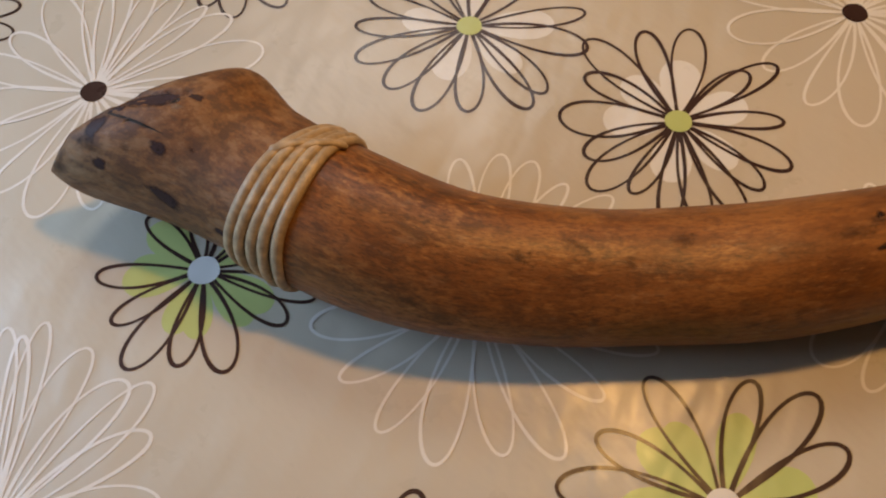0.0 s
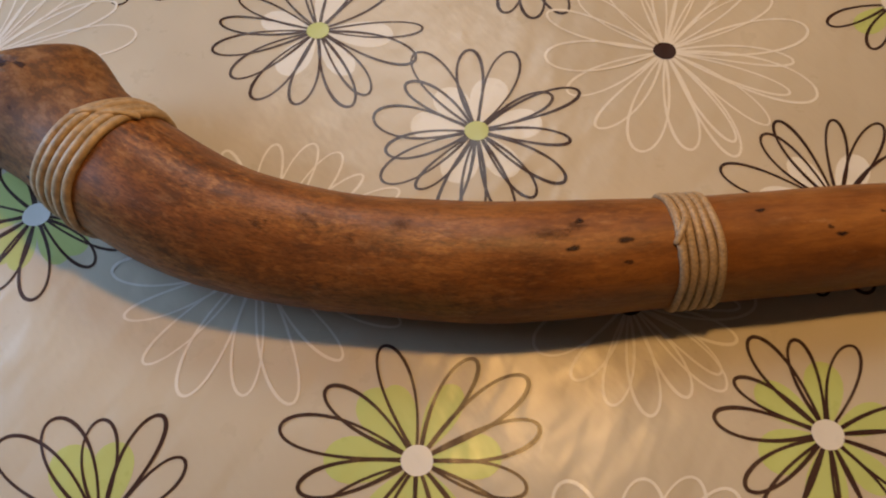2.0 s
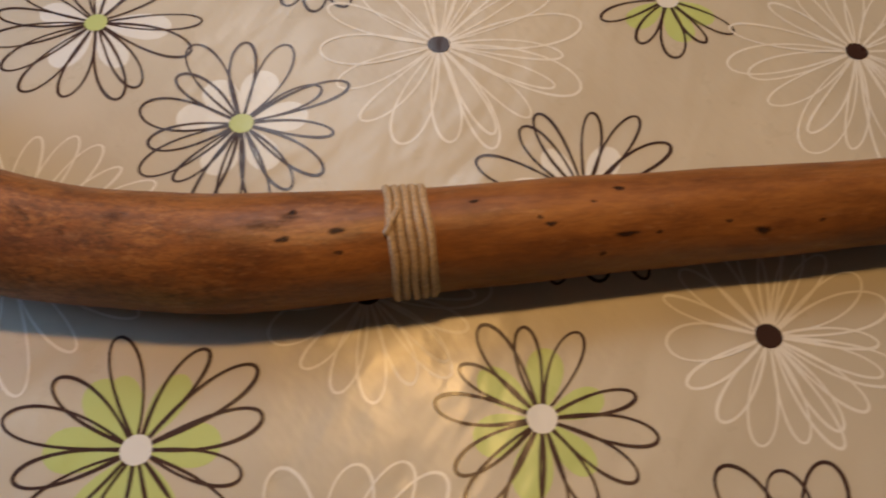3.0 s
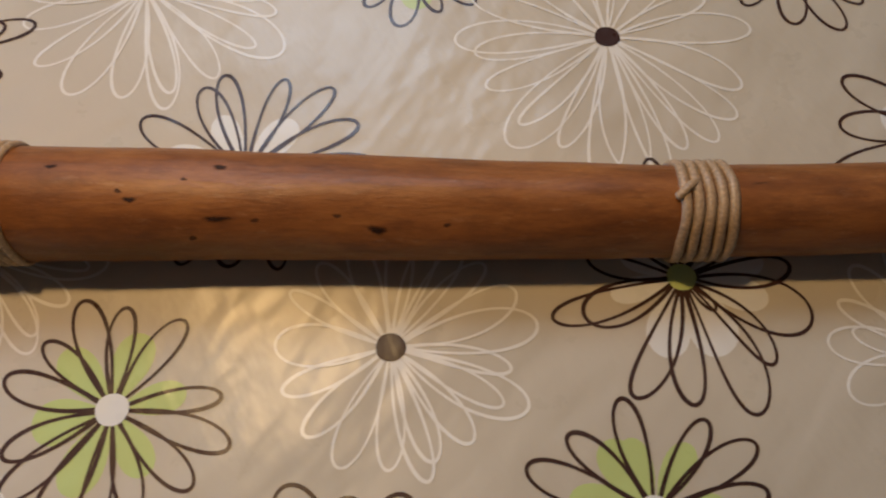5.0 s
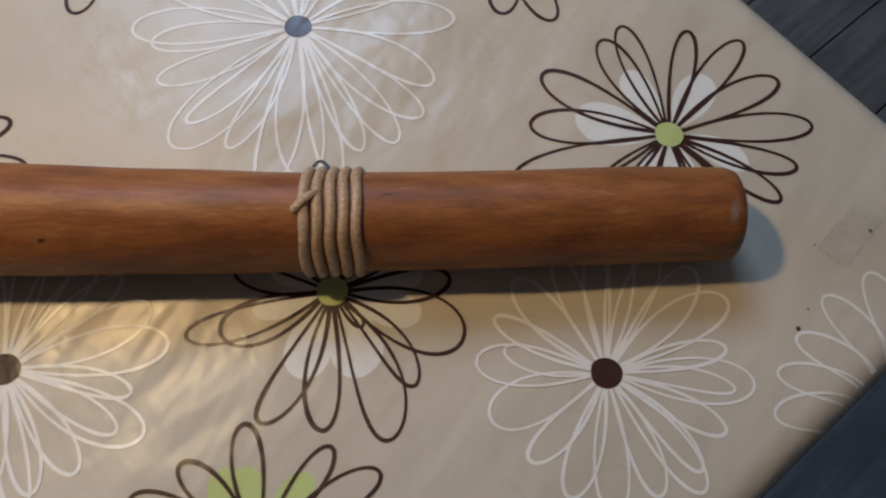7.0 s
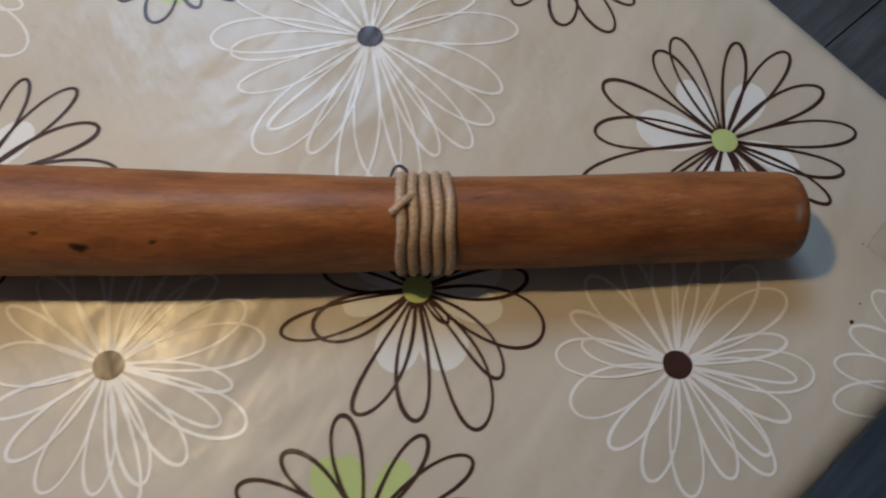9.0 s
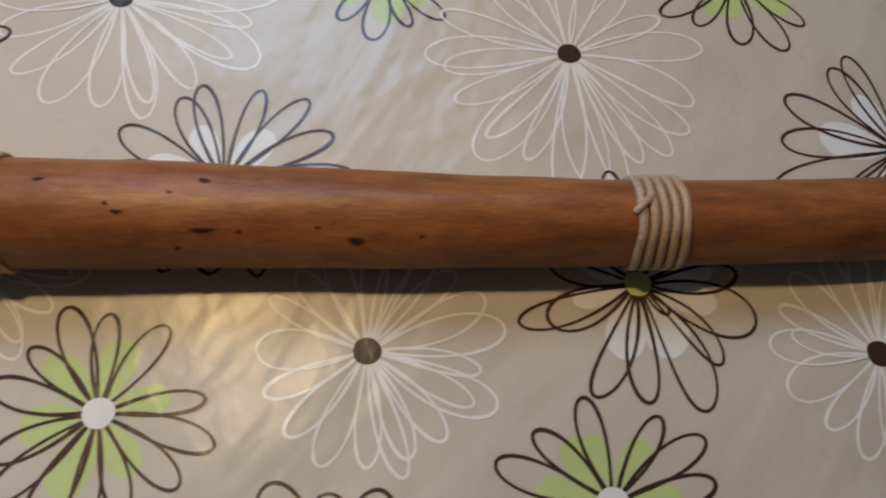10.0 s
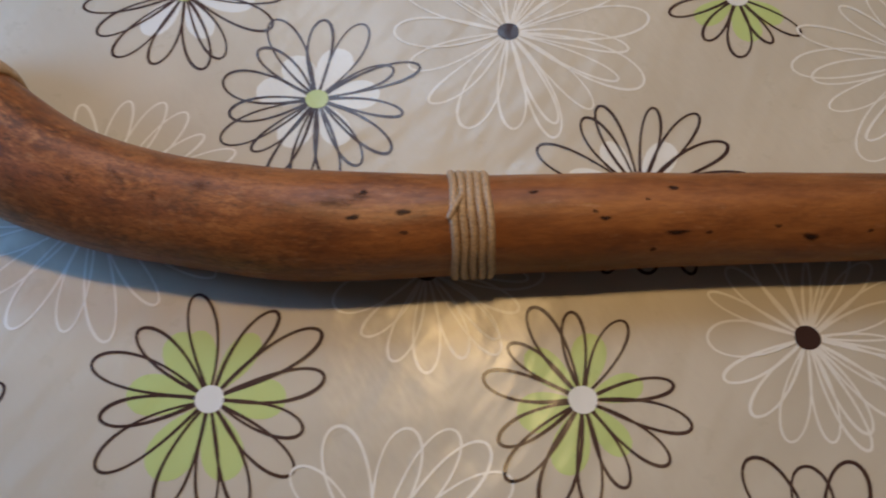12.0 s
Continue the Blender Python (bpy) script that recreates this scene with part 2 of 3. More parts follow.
def rounded_rect(inset, radius, steps=10):
    """Points round the table's outline, drawn in by inset."""
    pts = []
    r = max(radius - inset, 0.002)
    for ca, cb, start in ((SIDE_A, SIDE_B, 0), (0, SIDE_B, 90), (0, 0, 180), (SIDE_A, 0, 270)):
        sa = SIDE_A - inset - r if ca else inset + r
        sb = SIDE_B - inset - r if cb else inset + r
        for i in range(steps + 1):
            q = radians(start + 90 * i / steps)
            pts.append((sa + r * math.cos(q), sb + r * math.sin(q)))
    return pts


def tablecloth():
    top = tagged(new("tablecloth"), "glossy taupe oilcloth printed with brown, white and lime flowers", "tablecloth")
    verts, faces = [], []
    # top field as a grid, edge roll and hanging skirt as rings
    rings = [(0.022, TABLE_Z)]
    for i in range(1, 7):
        q = radians(90 * i / 6)
        rings.append((0.022 - 0.022 * math.sin(q), TABLE_Z - 0.018 * (1 - math.cos(q))))
    rings += [(0.0, TABLE_Z - 0.05), (-0.004, TABLE_Z - 0.10), (-0.008, TABLE_Z - 0.16), (-0.010, TABLE_Z - 0.22)]
    n = len(rounded_rect(0, 0.05))
    for inset, z in rings:
        for a, b in rounded_rect(inset, 0.045):
            verts.append(on_table(a, b, z))
    for k in range(len(rings) - 1):
        for i in range(n):
            j = (i + 1) % n
            faces.append((k * n + i, (k + 1) * n + i, (k + 1) * n + j, k * n + j))
    faces.append(tuple(range(n)))
    mesh_object("cloth_sheet", verts, faces, CLOTH, top)
    return top


cloth = tablecloth()

table = tagged(new("dining_table"), "dark wooden dining table under the oilcloth", "table")
verts = [on_table(a, b, z) for z in (TABLE_Z - 0.006, TABLE_Z - 0.036) for a, b in rounded_rect(0.024, 0.03)]
n = len(verts) // 2
mesh_object("tabletop", verts, [tuple(range(n)), tuple(range(2 * n - 1, n - 1, -1))] + [(i, n + i, n + (i + 1) % n, (i + 1) % n) for i in range(n)], LEGWOOD, table, smooth=False)
for a in (0.12, SIDE_A - 0.12):
    for b in (0.12, SIDE_B - 0.12):
        leg = box_mesh("leg", (-0.035, -0.035, 0), (0.035, 0.035, TABLE_Z - 0.036), LEGWOOD, table, 0.004)
        leg.matrix_world = Matrix.Translation(on_table(a, b)) @ pose(0, 0, 0, 0, 0, 41)

# ---- printed flowers ----


def petal_loop(length, width, bend, start, count=22, blunt=0.5):
    """Outline of one drawn petal along +x: narrow at the heart, round at its tip."""
    loop = []
    for i in range(2 * count):
        q = math.pi * i / count
        f = (1 - math.cos(q)) / 2
        x = start + (length - start) * f
        y = width * 0.5 * math.sin(q) * f ** blunt * 1.3
        loop.append((x, y + bend * length * (f * f - f)))
    return loop


def ribbon(loop, width):
    """A closed drawn line of that width as quads."""
    n = len(loop)
    verts, faces = [], []
    for i, (x, y) in enumerate(loop):
        ax, ay = loop[i - 1]
        bx, by = loop[(i + 1) % n]
        dx, dy = bx - ax, by - ay
        d = math.hypot(dx, dy) or 1.0
        press = width / 2 * (1 + 0.16 * math.sin(i * 0.31 + n))
        nx, ny = -dy / d * press, dx / d * press
        verts += [(x + nx, y + ny), (x - nx, y - ny)]
    for i in range(n):
        j = (i + 1) % n
        faces.append((2 * i, 2 * i + 1, 2 * j + 1, 2 * j))
    return verts, faces


LIFT = 0.00012
ROLL_IN, ROLL_DOWN = 0.022, 0.018


def draped(x, y, lift):
    """A printed point on the cloth, over the rolled edge too; None beyond it."""
    p = Vector((x, y)) - CORNER
    inset = min(p.dot(U), p.dot(W))
    if inset < 0.0008:
        return None
    if inset > ROLL_IN:
        return (x, y, TABLE_Z + lift)
    s = (ROLL_IN - inset) / ROLL_IN
    return (x, y, TABLE_Z - ROLL_DOWN * (1 - math.sqrt(max(0.0, 1 - s * s))) + lift)


def laid(name, x, y, ang, outline, faces, material, parent, lift):
    """Lays a flat drawing on the cloth, turned by ang about (x, y)."""
    ca, sa = math.cos(radians(ang)), math.sin(radians(ang))
    spots = [draped(x + px * ca - py * sa, y + px * sa + py * ca, lift) for px, py in outline]
    kept = [f for f in faces if all(spots[i] for i in f)]
    used = sorted({i for f in kept for i in f})
    if not used:
        return None
    at = {i: n for n, i in enumerate(used)}
    return mesh_object(name, [spots[i] for i in used], [tuple(at[i] for i in f) for f in kept], material, parent)


def printed_flower(x, y, petals, fills, line, fill, heart, heart_r, line_w=0.0026, seed=1):
    """One flower of the print. petals and fills: rows of angle, length, width and, where it bows, its sway (degrees, millimetres)."""
    rng = random.Random(seed)
    top = new("printed_flower")
    top.parent = cloth
    for k, (ang, length, width, *sway) in enumerate(petals):
        bend = -sway[0] / (0.222 * length) if sway else rng.uniform(-0.09, 0.09)
        loop = petal_loop(length / 1000, width / 1000, bend, heart_r * 0.35)
        v, f = ribbon(loop, line_w * rng.uniform(0.85, 1.15))
        laid("petal_outline", x, y, ang, v, f, line, top, 2 * LIFT + 0.000012 * k)
    for k, (ang, length, width, *sway) in enumerate(fills):
        bend = -sway[0] / (0.222 * length) if sway else 0.0
        loop = petal_loop(length / 1000, width / 1000, bend, heart_r * 0.3, 14)
        laid("petal_fill", x, y, ang, loop, [tuple(range(len(loop)))], fill, top, LIFT + 0.000008 * k)
    if heart:
        ring = [(heart_r * (1 + 0.03 * math.sin(3 * q + seed)) * math.cos(q), heart_r * (1 + 0.03 * math.cos(2 * q)) * math.sin(q)) for q in [2 * math.pi * i / 40 for i in range(40)]]
        laid("flower_heart", x, y, 0, ring, [tuple(range(40))], heart, top, 5 * LIFT)
    return top


# petal rows: angle, length, width and sway to the left, in degrees and millimetres
SMALL_DAISY = [
    (-158, 76, 28, -1), (-132, 71, 17, 2), (-109, 77, 19, 1), (-90, 82, 20, 0), (-69, 76, 18, 2), (-52, 86, 21, 2), (-47, 77, 15, 3),
    (-26, 77, 17, 1), (-6, 78, 13, 3), (-3, 90, 28, 0), (13, 77, 16, 1), (32, 93, 27, 2), (49, 91, 25, -3), (65, 85, 19, 1),
    (79, 85, 17, -1), (92, 82, 16, 1), (110, 81, 16, 1), (133, 80, 22, 2), (154, 75, 15, 1), (168, 63, 15, 2), (176, 79, 25, 0),
]
FULL_DAISY = [
    (-155, 73, 16, 1), (-131, 76, 18, 1), (-110, 81, 20, 0), (-88, 77, 17, 1), (-72, 87, 17, -1), (-67, 77, 18, 1), (-48, 79, 19, 1),
    (-26, 80, 16, 1), (-23, 95, 28, -2), (-9, 78, 15, 2), (11, 96, 29, 1), (27, 90, 26, -3), (45, 84, 18, 1), (58, 82, 16, 0),
    (72, 84, 17, 1), (88, 82, 18, -1), (111, 80, 18, 1), (132, 76, 18, 1), (152, 77, 13, 1), (180, 74, 28, 0),
]
WIDE_DAISY = [
    (-157, 96, 24, 0), (-133, 103, 21, 4), (-112, 109, 30, 0), (-90, 103, 24, 0), (-73, 117, 24, 3), (-70, 104, 17, 0),
    (-51, 107, 20, 3), (-30, 107, 17, 0), (-27, 128, 38, 3), (-11, 107, 19, 3), (7, 128, 36, -1), (27, 118, 28, 2),
    (38, 110, 15, 0), (51, 111, 16, 1), (64, 110, 15, -1), (78, 122, 24, 1), (88, 118, 24, 0), (107, 111, 30, 1),
    (132, 93, 23, 0), (151, 107, 25, 1), (179, 102, 33, 1),
]
LOOSE_DAISY = [
    (-177, 117, 31, -2), (-170, 103, 23, -1), (-152, 105, 21, 3), (-130, 106, 16, 4), (-127, 125, 36, 1), (-111, 107, 18, 3),
    (-95, 131, 26, 3), (-83, 123, 32, -2), (-74, 129, 19, 1), (-63, 111, 18, 1), (-51, 118, 22, 2), (-38, 115, 24, -2),
    (-24, 107, 25, 5), (6, 112, 29, 3), (27, 88, 18, 1), (52, 83, 17, 0), (72, 83, 17, 1), (91, 83, 17, -1),
    (113, 82, 16, 1), (135, 86, 17, 0), (161, 110, 22, 1),
]
FAN_DAISY = [
    (-2, 96, 22, 3), (22, 99, 22, 2), (36, 116, 24, -2), (43, 107, 27, 3), (61, 114, 24, 3), (77, 126, 17, 1), (83, 117, 14, -1),
    (88, 124, 18, 1), (104, 120, 20, 0),
]
DEEP_DAISY = [
    (-158, 102, 18, 3), (-136, 107, 19, 1), (-116, 111, 25, -2), (-94, 103, 21, -1), (-77, 114, 23, -2), (-54, 101, 18, -2),
    (-30, 117, 18, -2), (-8, 105, 19, 1), (27, 118, 20, 1), (42, 104, 16, 1), (57, 110, 22, 0), (69, 110, 21, 1), (85, 105, 19, 2),
    (107, 106, 18, 0), (132, 93, 20, 0), (151, 100, 20, 1), (180, 108, 26, 2),
]
CORNER_DAISY = [
    (100, 92, 24, -3), (123, 88, 22, -3), (146, 84, 20, -3), (164, 88, 20, -2), (181, 90, 22, -2), (80, 88, 24, 0),
]
EDGE_DAISY = [
    (16, 72, 22), (28, 107, 30), (43, 108, 30), (56, 101, 28), (74, 89, 29), (108, 92, 30),
    (134, 81, 24), (155, 76, 23),
]
BROWN_ONE = [
    (-171, 92, 23), (-148, 86, 24), (-127, 89, 24), (-103, 82, 21), (-73, 90, 22), (-61, 85, 21),
    (-26, 92, 26), (-3, 91, 18), (39, 85, 21), (67, 86, 22), (91, 86, 22), (114, 88, 22),
    (147, 84, 17), (168, 88, 19),
]
BROWN_ONE_FILL = [
    (-123, 56, 28), (-63, 58, 24), (-10, 66, 30), (71, 59, 30), (159, 53, 26),
]
BROWN_TWO = [
    (-169, 75, 23), (-152, 88, 26), (-135, 72, 16), (-114, 87, 17), (-97, 86, 19), (-78, 86, 19),
    (-60, 76, 19), (-40, 83, 21), (-12, 75, 15), (21, 94, 21), (26, 72, 20), (65, 89, 25),
    (89, 86, 22), (117, 97, 27), (135, 76, 21), (165, 85, 31),
]
BROWN_TWO_FILL = [
    (-117, 53, 29), (-61, 52, 26), (7, 54, 30), (69, 57, 31), (120, 52, 29), (167, 54, 30),
]
BROWN_THREE = [
    (-160, 92, 20, 2), (-156, 72, 28, 1), (-114, 90, 21, 4), (-90, 86, 21, -2), (-66, 99, 28, 6), (-48, 30, 7, 0),
    (-47, 79, 19, 5), (-19, 87, 37, 1), (8, 74, 21, -2), (40, 67, 17, 0), (72, 80, 18, 0), (99, 92, 18, 0),
    (133, 62, 14, 0), (169, 63, 15, 2),
]
BROWN_THREE_FILL = [
    (-163, 50, 18, 0), (-106, 58, 29, -1), (-67, 58, 33, 2), (-15, 58, 24, 0), (15, 58, 23, 0), (100, 47, 19, 0), (158, 43, 17, 0),
]
BROWN_FOUR = [
    (-160, 114, 29, 2), (-117, 84, 20, -2), (-92, 76, 24, -1), (-66, 84, 18, 4), (-138, 70, 16, 0), (-52, 72, 15, 0), (-34, 85, 17, 1),
    (-15, 88, 18, -2), (6, 101, 22, 1), (30, 94, 22, 2), (53, 99, 20, 1), (76, 89, 17, -1), (107, 93, 20, 1), (119, 87, 23, 1),
    (152, 97, 26, 2), (177, 95, 26, -1),
]
BROWN_FOUR_FILL = [
    (-113, 46, 23, 0), (-76, 40, 18, 0), (-24, 57, 21, 3), (57, 58, 27, 0), (117, 57, 23, 1), (168, 65, 33, 2),
]
LIME_ONE = [
    (-157, 65, 16), (-132, 78, 22), (-108, 66, 18), (-83, 73, 22), (-44, 68, 18), (-26, 77, 15),
    (14, 59, 15), (53, 49, 12), (91, 48, 12), (126, 59, 15), (172, 70, 17),
]
LIME_ONE_FILL = [
    (-121, 47, 21), (-100, 48, 19), (-59, 51, 20), (-40, 54, 24), (22, 37, 18), (128, 52, 26),
    (164, 48, 19), (178, 53, 27),
]
LIME_TWO = [
    (-171, 78, 20), (-147, 88, 25), (-109, 81, 20), (-85, 79, 16), (-68, 84, 18), (-40, 82, 21),
    (-19, 72, 20), (11, 83, 22), (33, 92, 23), (57, 79, 19), (103, 83, 21), (138, 79, 21),
    (162, 94, 25),
]
LIME_TWO_FILL = [
    (-121, 64, 35), (-71, 60, 30), (0, 55, 30), (59, 57, 23), (106, 54, 22), (124, 59, 30),
    (175, 61, 31),
]
LIME_THREE = [
    (-154, 68, 18), (-136, 79, 20), (-112, 82, 23), (-90, 75, 17), (-68, 66, 17), (-39, 72, 19),
    (-15, 78, 19), (9, 67, 15), (59, 69, 19), (93, 67, 17), (115, 78, 21), (141, 66, 16),
    (166, 73, 20),
]
LIME_THREE_FILL = [
    (-165, 49, 29), (-108, 55, 27), (-54, 48, 22), (16, 46, 21), (78, 51, 26), (136, 53, 24),
]
LIME_FOUR = [
    (-164, 66, 17), (-126, 60, 16), (-97, 68, 21), (-67, 57, 13), (-41, 66, 16), (44, 85, 21),
    (82, 89, 22), (127, 76, 19),
]
LIME_FOUR_FILL = [
    (-145, 49, 24), (-84, 51, 26), (-39, 46, 23), (51, 58, 29), (126, 48, 24),
]
LIME_FIVE = [
    (-148, 80, 19), (-127, 65, 18), (-92, 70, 22), (-65, 82, 22), (-41, 72, 16), (29, 70, 17),
    (77, 53, 13), (139, 45, 11),
]
LIME_FIVE_FILL = [
    (-123, 48, 24), (-99, 44, 17), (-39, 55, 28), (28, 55, 28), (99, 24, 12),
]
LIME_SIX = [
    (39, 63, 19), (66, 77, 21), (97, 71, 23), (120, 84, 28), (141, 96, 29),
]
LIME_SIX_FILL = [
    (86, 55, 28), (121, 62, 31),
]
BROWN_FIVE = [
    (64, 81, 29), (89, 71, 28), (116, 85, 30),
]
BROWN_SIX = [
    (-111, 73, 20), (-91, 77, 22), (-70, 78, 22),
]
BROWN_SEVEN = [
    (-116, 67, 19), (-95, 77, 22), (-66, 80, 22),
]
BROWN_EIGHT = [
    (-22, 85, 21), (-2, 83, 21),
]

print_seed = 0
for cx, cy, size, kind, petals, fills in (
    (0.906, 0.178, 1.00, "white", SMALL_DAISY, []),
    (0.546, 0.172, 1.00, "white", FULL_DAISY, []),
    (0.264, 0.230, 1.00, "white", SMALL_DAISY, []),
    (1.096, 0.157, 1.00, "white", CORNER_DAISY, []),
    (0.337, 0.461, 1.00, "white", WIDE_DAISY, []),
    (-0.244, 0.503, 1.00, "white", WIDE_DAISY, []),
    (0.000, 0.285, 1.00, "white", DEEP_DAISY, []),
    (-0.301, 0.198, 1.00, "white", FAN_DAISY, []),
    (0.699, 0.425, 1.00, "white", LOOSE_DAISY, []),
    (0.228, 0.022, 1.00, "white", EDGE_DAISY, []),
    (0.042, 0.509, 1.00, "brown", BROWN_ONE, BROWN_ONE_FILL),
    (0.170, 0.390, 1.00, "brown", BROWN_TWO, BROWN_TWO_FILL),
    (0.737, 0.226, 1.00, "brown", BROWN_THREE, BROWN_THREE_FILL),
    (0.959, 0.345, 1.00, "brown", BROWN_FOUR, BROWN_FOUR_FILL),
    (0.4365, 0.2965, 0.94, "brown", BROWN_FOUR, BROWN_FOUR_FILL),
    (-0.172, 0.338, 1.00, "lime", LIME_ONE, LIME_ONE_FILL),
    (0.108, 0.130, 1.00, "lime", LIME_TWO, LIME_TWO_FILL),
    (0.707, 0.075, 0.84, "lime", LIME_TWO, LIME_TWO_FILL),
    (0.376, 0.127, 1.00, "lime", LIME_THREE, LIME_THREE_FILL),
    (0.547, 0.498, 1.00, "lime", LIME_FOUR, LIME_FOUR_FILL),
    (0.848, 0.512, 1.00, "lime", LIME_FIVE, LIME_FIVE_FILL),
    (-0.092, 0.102, 1.00, "lime", LIME_SIX, LIME_SIX_FILL),
    (0.525, 0.008, 1.00, "lime", BROWN_FIVE, []),
    (0.232, 0.585, 1.00, "lime", BROWN_SIX, []),
    (-0.130, 0.632, 1.00, "lime", BROWN_SEVEN, []),
    (-0.385, 0.605, 1.00, "brown", BROWN_EIGHT, []),
):
    print_seed += 1
    petals = [(a, *(v * size for v in rest)) for a, *rest in petals]
    fills = [(a, *(v * size for v in rest)) for a, *rest in fills]
    if kind == "white":
        printed_flower(cx, cy, petals, fills, INK_WHITE, None, INK_BROWN, 0.0097, 0.0020, print_seed)
    elif kind == "brown":
        printed_flower(cx, cy, petals, fills, INK_BROWN, INK_FILL, INK_GREEN, 0.0098, 0.0024, print_seed)
    else:
        printed_flower(cx, cy, petals, fills, INK_BROWN, INK_GREEN, INK_FILL, 0.0105, 0.0024, print_seed)


# ---- wind instrument ----
# rows: along, centre x, centre y, radius
SPINE = [
    (0.000, -0.1938, 0.4219, 0.0519), (0.030, -0.1665, 0.4048, 0.0536), (0.070, -0.1312, 0.3762, 0.0490), (0.120, -0.0917, 0.3390, 0.0475),
    (0.190, -0.0280, 0.2957, 0.0447), (0.299, 0.0772, 0.2627, 0.0399), (0.394, 0.1709, 0.2489, 0.0400), (0.489, 0.2660, 0.2489, 0.0380),
    (0.677, 0.454, 0.2533, 0.0346), (0.866, 0.643, 0.2564, 0.0318), (1.054, 0.831, 0.2642, 0.0298), (1.205, 0.981, 0.2733, 0.0288),
]
LONG = SPINE[-1][0]
FINE = np.linspace(0, LONG, 2400)
CENTRE = spline(SPINE, FINE)
HEADING = np.gradient(CENTRE[:, :2], axis=0)
HEADING /= np.linalg.norm(HEADING, axis=1)[:, None]


def spine_at(u):
    i = min(max(u / LONG, 0.0), 1.0) * (len(FINE) - 1)
    j = min(int(i), len(FINE) - 2)
    f = i - j
    return CENTRE[j] * (1 - f) + CENTRE[j + 1] * f, HEADING[j]


def ease(a, b, x):
    f = min(max((x - a) / (b - a), 0.0), 1.0)
    return f * f * (3 - 2 * f)


def gouge(u, deg):
    """Depth of the splintered chip by the bell's rim and of the split beside it."""
    if u > 0.05:
        return 0.0
    off = deg - 105 + 330 * u
    chip = 0.0032 * ease(-9, -6.5, off) * (1 - ease(5.5, 7, off)) * (1 - ease(0.0295, 0.0325, u + 0.0014 * math.sin(deg * 0.9)))
    split = 0.0012 * (1 - ease(0.4, 1.1, abs(deg - 117 + 2.0 * math.sin(u * 160)))) * (1 - ease(0.03, 0.045, u))
    return chip + split


def oblique(p, u):
    """Slants the worn rim of the bell: its far and upper sides are cut back, its near lower lip is blunt."""
    if u >= 0.08:
        return p
    c, d = spine_at(u)
    lateral = Vector((p.x - c[0], p.y - c[1])).dot(Vector((-d[1], d[0])))
    up = p.z - TABLE_Z - c[2]
    shift = (0.906 * lateral + (0.581 * up if up > 0 else -0.22 * up) + 0.7 * max(0.0, -0.036 - lateral)) * (1 - u / 0.08)
    p.x += d[0] * shift
    p.y += d[1] * shift
    return p


def surface(u, q, out=0.0):
    """The point of the pipe's skin at u along and the angle q round it (0: its left side as it runs, 90: top)."""
    c, d = spine_at(u)
    (x, y, r), (dx, dy) = c, d
    n = noise.noise((u * 14, math.cos(q) * 1.3, math.sin(q) * 1.3)) * 0.0014 + noise.noise((u * 5 + 7, math.cos(q), math.sin(q))) * 0.0018
    if u < 0.016:
        r *= 1 - 0.06 * (1 - u / 0.016) ** 2.4
    if u > LONG - 0.007:
        r *= 1 - 0.06 * (1 - (LONG - u) / 0.007) ** 2.2
    n -= gouge(u, math.degrees(q))
    rr = r + n + out
    side, up = math.cos(q) * rr, math.sin(q) * rr
    return Vector((x - dy * side, y + dx * side, TABLE_Z + c[2] + 0.0014 + up))


def pipe():
    top = tagged(new("didgeridoo"), "long brown wooden wind pipe with flared bell and three cane bindings", "didgeridoo")
    rings, around = 470, 180
    verts, grain, faces = [], [], []
    us = np.concatenate([np.linspace(0, 0.05, 84), np.linspace(0.0525, LONG - 0.013, rings - 100), np.linspace(LONG - 0.012, LONG, 16)])
    for i, u in enumerate(us):
        for j in range(around):
            q = 2 * math.pi * j / around
            p = oblique(surface(u, q), u)
            verts.append(p)
            grain.append((u, math.cos(q) * 0.04, math.sin(q) * 0.04))
    # ends: roll inwards to the bore
    def end(first, sign, roll, bore, depth):
        idx0 = first
        centre = sum((verts[idx0 + j] for j in range(around)), Vector()) / around
        c, d = spine_at(0 if sign < 0 else LONG)
        axis = Vector((d[0], d[1], 0)) * sign
        prev = list(range(idx0, idx0 + around))
        steps = [(k / 5 * 90) for k in range(1, 6)]
        rims = [(1 - roll * (1 - math.cos(radians(a))), roll * math.sin(radians(a)) * 0.5) for a in steps]
        rims += [(bore, roll * 0.5), (bore * 0.97, -depth * 0.1), (bore * 0.8, -depth), (0.02, -depth)]
        radius = c[2]
        for f, push in rims:
            cur = []
            for j in range(around):
                v = verts[idx0 + j]
                p = centre + (v - centre) * f + axis * (push * radius if push > 0 else push)
                cur.append(len(verts))
                verts.append(p)
                grain.append((grain[idx0 + j][0], grain[idx0 + j][1] * f, grain[idx0 + j][2] * f))
            for j in range(around):
                k = (j + 1) % around
                quad = (prev[j], prev[k], cur[k], cur[j])
                faces.append(quad if sign > 0 else quad[::-1])
            prev = cur

    for i in range(rings - 1):
        for j in range(around):
            k = (j + 1) % around
            faces.append((i * around + j, i * around + k, (i + 1) * around + k, (i + 1) * around + j)[::-1])
    end(0, -1, 0.10, 0.74, 0.05)
    end((rings - 1) * around, 1, 0.09, 0.5, 0.06)
    ob = mesh_object("wooden_pipe", [tuple(v) for v in verts], faces, WOOD, top)
    attr = ob.data.attributes.new("grain", "FLOAT_VECTOR", "POINT")
    attr.data.foreach_set("vector", np.array(grain, float).ravel())
    return top


didgeridoo = pipe()


